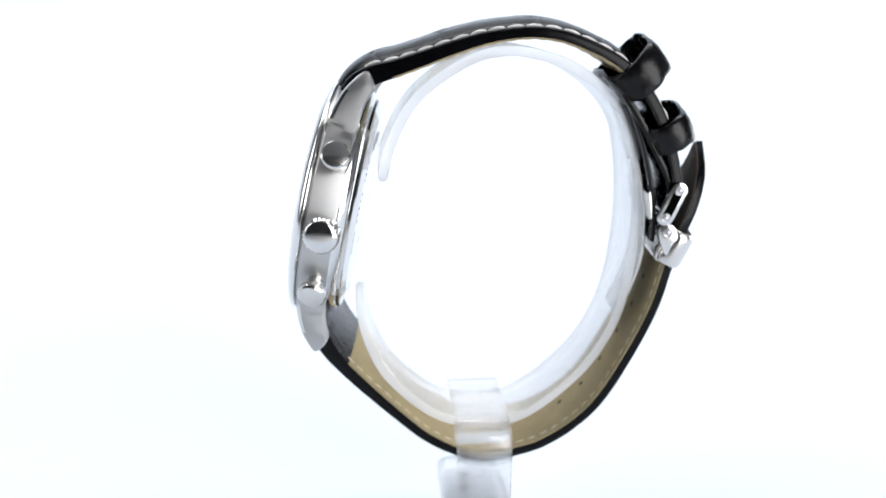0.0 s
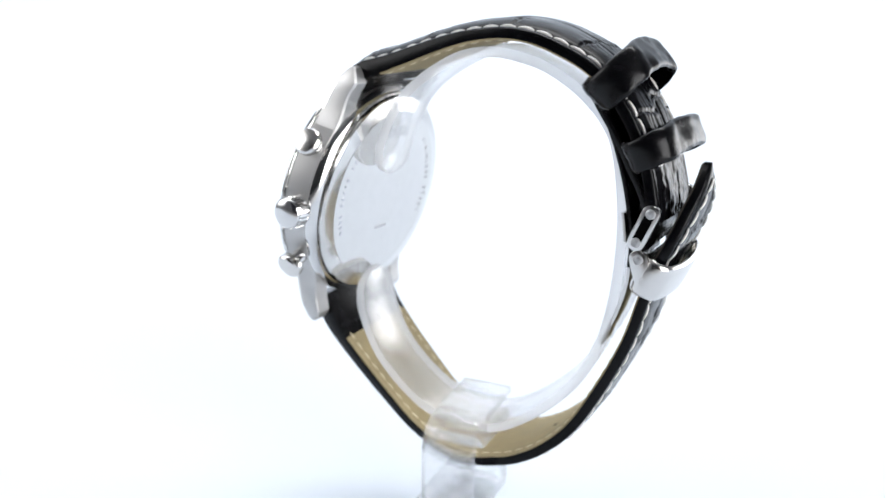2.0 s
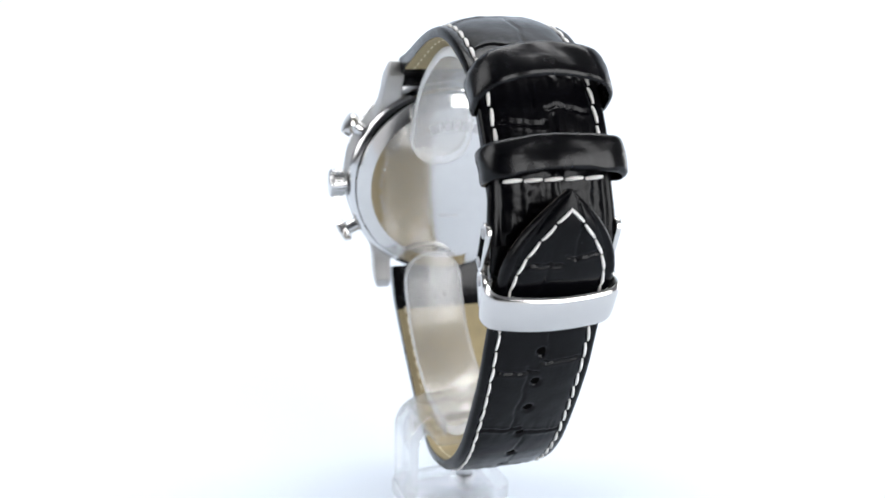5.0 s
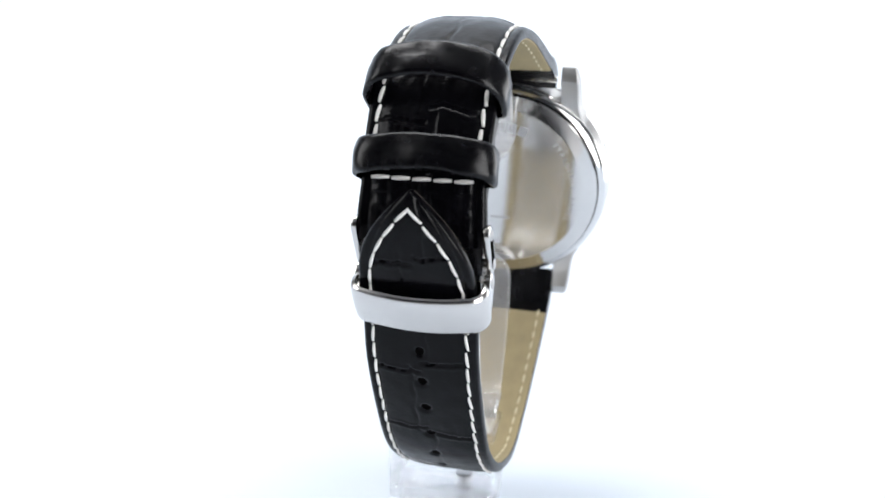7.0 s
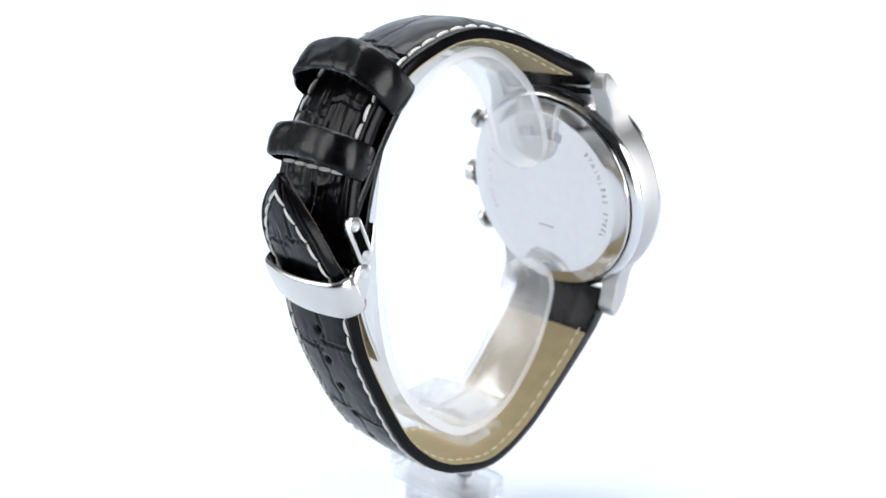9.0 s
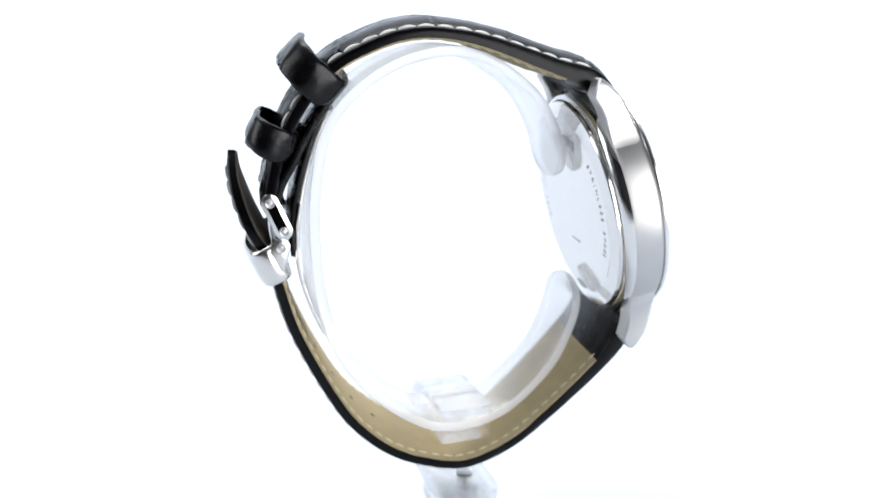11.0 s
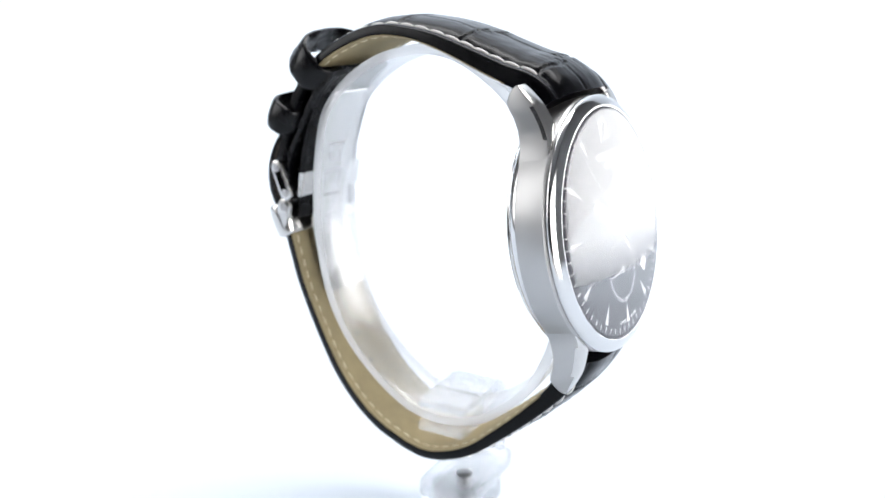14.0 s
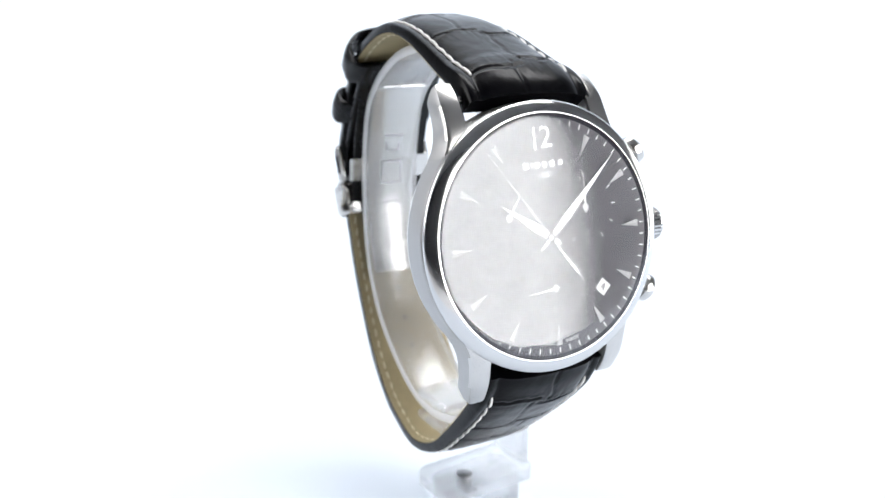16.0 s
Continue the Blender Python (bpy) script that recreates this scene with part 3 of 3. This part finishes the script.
def croc(s, w, lines, seed):
    """Height of an embossed crocodile grain: shallow furrows between scales, faint ribs across."""
    h = 0.0
    wob = 0.5 * noise.noise((w * 0.22, s * 0.1, seed)) + 0.18 * noise.noise((w * 0.9, s * 0.3, seed + 4))
    for k, l in enumerate(lines):
        d = s - (l + wob * 2.2 + (0.9 if w * (1 if k % 2 else -1) > 0 else -0.9))
        if abs(d) < 1.2:
            h -= 0.27 * math.exp(-(d / 0.26) ** 2) - 0.07 * math.exp(-((abs(d) - 0.6) / 0.3) ** 2)
    k = int(np.searchsorted(lines, s))
    mid = (-2.2, 1.6, -0.6, 2.6, 0.4, -1.8, 1.2)[(k + seed) % 7] + 0.8 * noise.noise((s * 0.25, 3.1, seed))
    d = w - mid
    if abs(d) < 1.2:
        h -= 0.22 * math.exp(-(d / 0.24) ** 2)
    near = min((abs(s - l) for l in lines), default=9)
    h += 0.13 * max(0.0, 1 - near / 3.6) * noise.noise((w * 1.9, s * 0.16, seed + 9))
    if seed == 1 and s > 54:
        h += 0.18 * noise.noise((w * 1.3, s * 0.12, 5.0))
    if seed == 1 and s > 66:
        h += 0.26 * noise.noise((w * 0.35, s * 0.8, 2.0)) + 0.04 * noise.noise((w * 1.6, s * 1.1, 7.0))
    return h + 0.05 * noise.noise((w * 0.5, s * 0.4, seed + 20))


def strap(w, name, path, s0, s1, half, thick, crest, skew, lines, seed, tip, label, holes=()):
    """A padded leather band: embossed outer face, painted edges, and its lining."""
    n_w, rows = 64, []
    ss = np.arange(s0, s1 + 1e-6, 0.26)
    for s in ss:
        hw = half(s)
        if tip:
            d = (s1 - s) / tip
            if d < 1:
                hw *= max(0.03, 1 - (1 - d) ** 2.45)
        th, cr, sk = thick(s), crest(s), skew(s)
        row = []
        for i in range(n_w + 1):
            f = 2 * i / n_w - 1
            wy = f * hw
            e = abs(wy) / max(hw, 1e-6)
            # the padded middle rises inside the seam, the rim lies flat
            pad = cr * max(0.0, 1 - (e / 0.80) ** 3.4) ** 0.8 if e < 0.80 else 0.0
            seam = -0.16 * math.exp(-((e - 0.83) / 0.035) ** 2)
            rim = -0.35 * max(0.0, (e - 0.93) / 0.07) ** 2
            h = th / 2 + pad + seam + rim + (croc(s, wy, lines, seed) if e < 0.8 else 0.03 * noise.noise((wy, s, seed)))
            for hs in holes:
                q = math.hypot(s - hs, wy) / 0.85
                if q < 2:
                    h -= 0.55 * math.exp(-q ** 4)
            row.append(path.place(s, sk + wy, h))
        rows.append(row)
    bm = bmesh.new()
    vs = [[bm.verts.new(c) for c in r] for r in rows]
    for a, b in zip(vs, vs[1:]):
        for i in range(n_w):
            bm.faces.new((a[i], a[i + 1], b[i + 1], b[i]))
    # edges and under side
    lo = []
    for s, r in zip(ss, vs):
        y0, y1 = r[0].co.y, r[-1].co.y
        h = -thick(s) / 2 + 0.35
        lo.append((bm.verts.new(path.place(s, y0, h)), bm.verts.new(path.place(s, y1, h))))
    for k in range(len(vs) - 1):
        a, b = vs[k], vs[k + 1]
        bm.faces.new((a[0], b[0], lo[k + 1][0], lo[k][0]))
        bm.faces.new((a[-1], lo[k][1], lo[k + 1][1], b[-1]))
        bm.faces.new((lo[k][0], lo[k + 1][0], lo[k + 1][1], lo[k][1]))
    for k in (0, -1):
        bm.faces.new([lo[k][0]] + vs[k] + [lo[k][1]])
    return part(name, bm, M_LEATHER, w, label, 60)


def lining(parent, name, path, s0, s1, half, thick, skew, mat, tip, label=""):
    rows = []
    for s in np.linspace(s0, s1, max(3, int((s1 - s0) / 0.8))):
        hw = half(s) - 0.12
        if tip and (tip[0] - s) / tip[1] < 1:
            hw *= max(0.03, 1 - (1 - (tip[0] - s) / tip[1]) ** 2.45)
        h = -thick(s) / 2
        rows.append([path.place(s, skew(s) + a * hw, h + b) for a, b in ((-1, 0.34), (-1, 0.1), (-0.97, 0), (0.97, 0), (1, 0.1), (1, 0.34))])
    return part(name, loft(rows), mat, parent, label, 50)


def stitch_mesh(length, wd, mat, name, rise=0.22):
    rows = []
    for k in range(7):
        t = k / 6
        y = (t - 0.5) * length
        r = wd * (0.5 + 0.5 * math.sin(math.pi * min(1, max(0, 0.12 + 0.76 * t))))
        z = -0.10 + rise * math.sin(math.pi * t) ** 0.6
        rows.append([(r * math.cos(a), y + 0.12 * r * math.sin(a), z + r * 0.8 * math.sin(a)) for a in np.linspace(0, 2 * math.pi, 9)[:-1]])
    return small(loft(rows), mat, name, 60)


def seam(parent, path, s0, s1, off, top, skew, me, pitch, seed, name="stitch"):
    rnd = random.Random(seed)
    s = s0
    while s < s1:
        for sg in (-1, 1):
            m = path.axes(s, skew(s) + sg * off(s), top(s)) @ Matrix.Rotation(radians(rnd.uniform(-4, 4)) + sg * radians(4), 4, "Z")
            piece(name, me, parent, m @ Matrix.Rotation(math.pi, 4, "Y") if name == "lining_stitch" else m)
        s += pitch


def loop_band(path, s, tilt, skew, length, half, lo, hi, wall, roll=0.0, wrinkle=0.0, bulge=0.5, cr=1.8, droop=0.0):
    """A closed band round the strap: rounded rectangle across, some length along it, slightly bulged."""
    outline = []
    for cx, cy, a0 in ((half - cr, hi - cr, 0), (-half + cr, hi - cr, 90), (-half + cr, lo + cr, 180), (half - cr, lo + cr, 270)):
        for a in np.linspace(a0, a0 + 90, 7):
            outline.append((cx + cr * math.cos(radians(a)), cy + cr * math.sin(radians(a)), math.cos(radians(a)), math.sin(radians(a))))
    dense = []
    for p, q in zip(outline, outline[1:] + outline[:1]):
        d = math.hypot(q[0] - p[0], q[1] - p[1])
        for k in range(max(1, int(d / 1.2))):
            t = k / max(1, int(d / 1.2))
            dense.append([a + (b - a) * t for a, b in zip(p, q)])
    m = path.axes(s, skew, 0) @ Matrix.Rotation(roll, 4, "Y") @ Matrix.Rotation(tilt, 4, "X")
    prof = [(-0.5, 0), (-0.49, 0.35), (-0.46, 0.7), (-0.38, 0.95), (-0.2, 1.05), (0, 1.08), (0.2, 1.05), (0.38, 0.95), (0.46, 0.7), (0.49, 0.35), (0.5, 0)]
    rows = []
    for x, z, nx, nz in dense:
        up = bulge * max(0.0, 1 - (x / half) ** 2) * (1 if z > (lo + hi) / 2 else 0.2)
        r = []
        for t, o in prof:
            k = wrinkle * noise.noise((x * 0.35, t * 1.6 + z * 0.2, length)) + 0.5 * wrinkle * noise.noise((x * 0.9 + t * 2.0, t * 2.4, z * 0.3))
            r.append(m @ Vector((x + nx * (o * wall + k), t * length + 0.6 * k + droop * (x / half) ** 2, z + nz * (o * wall + k) + up)))
        for t in (0.4, 0.0, -0.4):
            r.append(m @ Vector((x, t * length + droop * (x / half) ** 2, z + up)))
        rows.append(r)
    return loft(rows, around=True)


def link_plate(p, q, r, y0, y1):
    """A steel link with round ends between two pins, lying in the xz plane."""
    p, q = Vector(p), Vector(q)
    d = (q - p).normalized()
    n = Vector((-d.y, d.x))
    pts = [p + r * (-math.cos(a) * d + math.sin(a) * n) for a in np.linspace(-math.pi / 2, math.pi / 2, 9)]
    pts += [q + r * (math.cos(a) * d + math.sin(a) * n) for a in np.linspace(math.pi / 2, -math.pi / 2, 9)]
    bm = bmesh.new()
    a = [bm.verts.new((v.x, y0, v.y)) for v in pts]
    b = [bm.verts.new((v.x, y1, v.y)) for v in pts]
    for i in range(len(pts)):
        j = (i + 1) % len(pts)
        bm.faces.new((a[i], a[j], b[j], b[i]))
    f0, f1 = bm.faces.new(a[::-1]), bm.faces.new(b)
    bmesh.ops.bevel(bm, geom=list(f0.edges) + list(f1.edges), offset=0.18, segments=2, profile=0.5, affect="EDGES")
    return bm


def rivet(x, y, z, sg):
    b = lathe([(0, -0.5), (0.85, -0.5), (0.85, 0.12), (0.7, 0.2), (0.5, 0.12), (0.45, 0.22), (0.25, 0.3), (0, 0.3)], 20, closed=False)
    return moved(b, Matrix.Translation((x, y, z)) @ Matrix.Rotation(-sg * math.pi / 2, 4, "X"))


def watch_strap(w):
    zero = lambda s: 0.0
    LU, LL = UPPER.length, LOWER.length
    # upper half
    half_u = lambda s: ramp(s, [(0, 11.2), (7, 11.1), (30, 10.3), (LU - 8, 9.6), (LU - 4, 9.9), (LU, 9.9)])
    th_u = lambda s: ramp(s, [(0, 4.0), (5, 3.6), (10, 3.1), (30, 2.2), (LU, 2.0)])
    cr_u = lambda s: ramp(s, [(0, 1.4), (8, 1.85), (20, 1.85), (32, 1.55), (42, 1.35), (50, 1.2), (58, 0.8), (LU, 0.4)])
    sk_u = lambda s: ramp(s, [(0, -0.7), (35, -0.6), (LU - 15, -0.1), (LU, 0)])
    up = strap(w, "upper_strap", UPPER, 0.2, LU, half_u, th_u, cr_u, sk_u, [6.0, 19.5, 34.0, 48.0, 60.0], 1, 0, "padded black crocodile-grain leather with white stitching")
    lining(up, "lining_end", UPPER, 0.4, 9.0, half_u, th_u, sk_u, M_SMOOTH, None, "black leather lining end")
    lining(up, "lining", UPPER, 9.0, 53.0, half_u, th_u, sk_u, M_LINING, None, "tan suede lining")
    lining(up, "fold", UPPER, 53.0, LU, half_u, th_u, sk_u, M_SMOOTH, None)
    st = stitch_mesh(2.85, 0.33, M_THREAD, "stitch")
    seam(up, UPPER, 6.2, LU - 13.0, lambda s: half_u(s) * 0.83, lambda s: th_u(s) / 2 + 0.0, sk_u, st, 3.15, 3)
    for k in range(5):
        piece("stitch", st, up, UPPER.axes(UPPER.length - 9.3, -6.4 + 3.2 * k, 1.62) @ Matrix.Rotation(math.pi / 2 + radians(3), 4, "Z"))
    tan = stitch_mesh(1.8, 0.19, M_TAN_THREAD, "lining_stitch", 0.12)
    # lower half, its tail lying over the clasp
    half_l = lambda s: ramp(s, [(0, 11.2), (7, 11.1), (35, 9.7), (60, 9.3), (LL, 8.9)])
    th_l = lambda s: ramp(s, [(0, 4.0), (5, 3.4), (10, 2.9), (30, 2.3), (60, 2.2), (LL - 6, 1.9), (LL, 1.2)])
    cr_l = lambda s: ramp(s, [(0, 1.3), (12, 1.1), (35, 0.5), (LL, 0.4)])
    sk_l = lambda s: ramp(s, [(0, -0.7), (40, -0.9), (69, -1.0), (95, -0.5), (105, 0.0), (LL, 0.2)])
    holes = [63.0, 69.2, 75.9, 82.8, 89.1, 95.2]
    lo = strap(w, "lower_strap", LOWER, 0.2, LL, half_l, th_l, cr_l, sk_l, [7.0, 16.5, 26.0, 36.0, 47.0, 60.0, 76.5, 92.5, 104.0, 113.0], 5, 17.0, "tapered black crocodile-grain leather with punched holes and white stitching", holes)
    lining(lo, "lining_end", LOWER, 0.4, 10.8, half_l, th_l, sk_l, M_SMOOTH, None, "black leather lining end")
    lining(lo, "lining", LOWER, 10.8, LL - 21.0, half_l, th_l, sk_l, M_LINING, None, "tan suede lining")
    lining(lo, "tail_lining", LOWER, LL - 21.0, LL - 0.3, half_l, th_l, sk_l, M_TAIL, (LL, 17.0), "dark tail lining")
    seam(lo, LOWER, 6.2, LL - 18.0, lambda s: half_l(s) * 0.83, lambda s: th_l(s) / 2 + 0.02, sk_l, stitch_mesh(2.85, 0.27, M_THREAD, "stitch"), 3.15, 8)
    # the seam closes in a pointed arch on the tail
    apex = LL - 2.7
    fine = stitch_mesh(2.9, 0.26, M_THREAD, "stitch")
    arch = lambda q: half_l(q) * 0.80 * (1 - (1 - min(1.0, (apex - q) / 15.3)) ** 2.45)
    run, want, s = 0.0, 1.25, apex
    while s > LL - 17.6:
        nxt = s - 0.05
        dw = arch(nxt) - arch(s)
        run += math.hypot(dw, 0.05)
        s = nxt
        if run >= want:
            want += 3.15
            for sg in (-1, 1):
                e = arch(s) / (half_l(s) * (1 - (1 - min(1.0, (LL - s) / 17.0)) ** 2.45))
                pad = cr_l(s) * max(0.0, 1 - (e / 0.8) ** 3.4) ** 0.8 if e < 0.8 else 0.0
                piece("stitch", fine, lo, LOWER.axes(s, sk_l(s) + sg * arch(s), th_l(s) / 2 + pad + 0.12) @ Matrix.Rotation(sg * math.atan2(dw, 0.05), 4, "Z"))
    for path, par, sa, sb, hf, tf, sk in ((UPPER, up, 10.0, 52.0, half_u, th_u, sk_u), (LOWER, lo, 11.0, 100.0, half_l, th_l, sk_l)):
        seam(par, path, sa, sb, lambda q: hf(q) * 0.84, lambda q: -tf(q) / 2 - 0.02, sk, tan, 2.6, 12, "lining_stitch")
    # dark discs paint the shade inside the punched holes on both faces
    plug = small(lathe([(0, 0.0), (0.72, 0.0), (0.72, 0.06), (0, 0.06)], 20, closed=False), M_DARK, "hole_shade_disc")
    prick = small(lathe([(0, 0.0), (0.5, 0.0), (0.5, 0.06), (0, 0.06)], 20, closed=False), M_TAIL, "hole_shade_disc")
    for s in holes:
        piece("hole_shade_disc", plug, lo, LOWER.axes(s, sk_l(s), th_l(s) / 2 + cr_l(s) - 0.40))
        piece("hole_shade_disc", prick, lo, LOWER.axes(s, sk_l(s), -th_l(s) / 2 - 0.05))
    # keepers
    part("keeper", loop_band(UPPER, 53.5, radians(-5), 0.0, 6.2, 10.4, -3.4, 4.7, 0.75, wrinkle=0.5, bulge=1.5, cr=3.2, droop=1.6), M_SMOOTH, w, "loose smooth black leather keeper", 60)
    part("keeper", loop_band(UPPER, 66.2, radians(2), 0.1, 5.6, 10.4, -2.0, 3.9, 0.75, radians(4), wrinkle=0.48, bulge=0.9, cr=2.4, droop=0.8), M_SMOOTH, w, "loose smooth black leather keeper", 60)
    # folded strap end round the clasp bar
    fold = Path([(26.6, -16.4), (30.2, -21.8), (32.8, -26.6), (35.4, -31.4), (36.2, -35.6), (35.9, -40.0)], 1)
    part("strap_fold", band(fold, 0, fold.length, 9.2, -0.6, 0.7, 0.8, 0.4), M_SMOOTH, w, "folded black leather strap end")
    # layer added behind the blade; its black stands in for the clasp's dark edge
    backing = Path([(27.6, -17.9), (30.2, -23.9), (32.4, -31.2), (33.7, -38.8), (33.7, -43.5)], 1)
    part("clasp_backing", band(backing, 0, backing.length, 8.4, -0.35, 0.45, 0.8, 0.25), M_SMOOTH, w, "thin black leather layer added for the dark clasp edge")
    part("clasp_frame", band(backing, 17.0, 22.0, 9.3, -1.0, -0.4, 0.6, 0.2), M_SATIN, w, "flat satin steel frame of the clasp")
    # clasp
    blade = Path([(26.6, -18.4), (29.2, -24.4), (31.4, -31.6), (32.7, -39.0), (32.7, -46.5), (31.2, -53.0), (28.6, -59.4)], 1)
    cl = part("clasp", band(blade, 0, blade.length, 5.4, -0.35, 0.35, 0.8, 0.15), M_SATIN, w, "curved satin steel deployment clasp")
    c = blade.place(0.0, 0, 0)
    pin = lathe([(0, -5.8), (0.5, -5.8), (0.6, -5.7), (0.6, 5.7), (0.5, 5.8), (0, 5.8)], 20, closed=False)
    part("pin", moved(pin, Matrix.Translation(c) @ Matrix.Rotation(math.pi / 2, 4, "X")), M_POLISHED, cl)
    for s, x, ln, wd in ((11.5, 0, 4.6, 0.35), (15.0, 0, 2.8, 0.3), (14.0, -1.5, 0.3, 1.6), (14.0, 1.5, 0.3, 1.6), (17.5, 0, 5.0, 0.5), (22.5, 0, 5.0, 0.4), (20, -2.4, 0.3, 4.8), (20, 2.4, 0.3, 4.8), (27, 0, 4.0, 0.4)):
        part("embossed_bar", moved(box(-ln / 2, ln / 2, -wd / 2, wd / 2, -0.12, 0.04), blade.axes(s, x, -0.36)), M_ETCH, cl)
    bk = part("buckle", loop_band(LOWER, LOWER.length - 19.5, radians(6), 0.0, 6.9, 10.0, -1.9, 1.5, 0.8, bulge=1.5, cr=1.6), M_SATIN, w, "rounded satin steel buckle over the strap", 40)
    for sg in (-1, 1):
        y = sg * 10.2
        ln = part("link", link_plate((37.4, -33.4), (35.3, -38.4), 1.5, y - 0.45, y + 0.45), M_SATIN, bk)
        # black inlay, slightly proud, painted as the shade of a recess
        part("slot", link_plate((37.2, -33.9), (35.5, -37.9), 0.85, y + sg * 0.40 - 0.1, y + sg * 0.40 + 0.1), M_DARK, ln, "black inlay in place of a shaded recess")
        part("ear", link_plate((35.9, -41.2), (36.8, -44.2), 1.6, y - 0.5, y + 0.5), M_SATIN, bk)
        for x, z in ((37.4, -33.4), (35.3, -38.4), (35.9, -41.2)):
            part("rivet", rivet(x, y + sg * 0.45, z, sg), M_ETCH, bk)
    for x, z in ((37.4, -33.4), (35.3, -38.4)):
        bar = lathe([(0, -10), (0.7, -10), (0.7, 10), (0, 10)], 16, closed=False)
        part("bar", moved(bar, Matrix.Translation((x, 0, z)) @ Matrix.Rotation(math.pi / 2, 4, "X")), M_POLISHED, bk)
    # spring bars between the lugs
    for sg in (1, -1):
        bar = lathe([(0, -10.6), (0.7, -10.6), (0.7, 10.6), (0, 10.6)], 16, closed=False)
        part("spring_bar", moved(bar, CASE @ Matrix.Translation((0, sg * 23.0, -6.4)) @ Matrix.Rotation(math.pi / 2, 4, "Y")), M_POLISHED, w)


studio()
stand = display_stand()
watch = tagged(new("wristwatch"), "steel chronograph wristwatch on black crocodile-grain leather strap", "watch")
watch_head(watch)
watch_strap(watch)


def motions():
    # one slow clockwise turn of the table; small unevenness of its drive
    uneven = [(0, -0.55), (1, -0.1), (2, 0.1), (3, -0.1), (4.2, -0.05), (5.5, 0.0), (7, 0.3), (8, 0.4), (9, 0.45), (10.2, 0.2), (11.5, 0.0), (12.5, -0.05), (13.5, -0.4), (14.5, -0.45), (15.2, -0.2), (16, 0.3)]
    rows_w, rows_s = [], []
    for t, d in uneven:
        a = -15.219 * t + d
        rows_s.append((t, pose(0, 0, 0, 0, 0, a)))
        rows_w.append((t, pose(0, 0, 0, 0, 0, a) @ pose(0, 2.1 * S, 0, 0, 0, 2.2)))
    walk(stand, rows_s)
    walk(watch, rows_w)


motions()
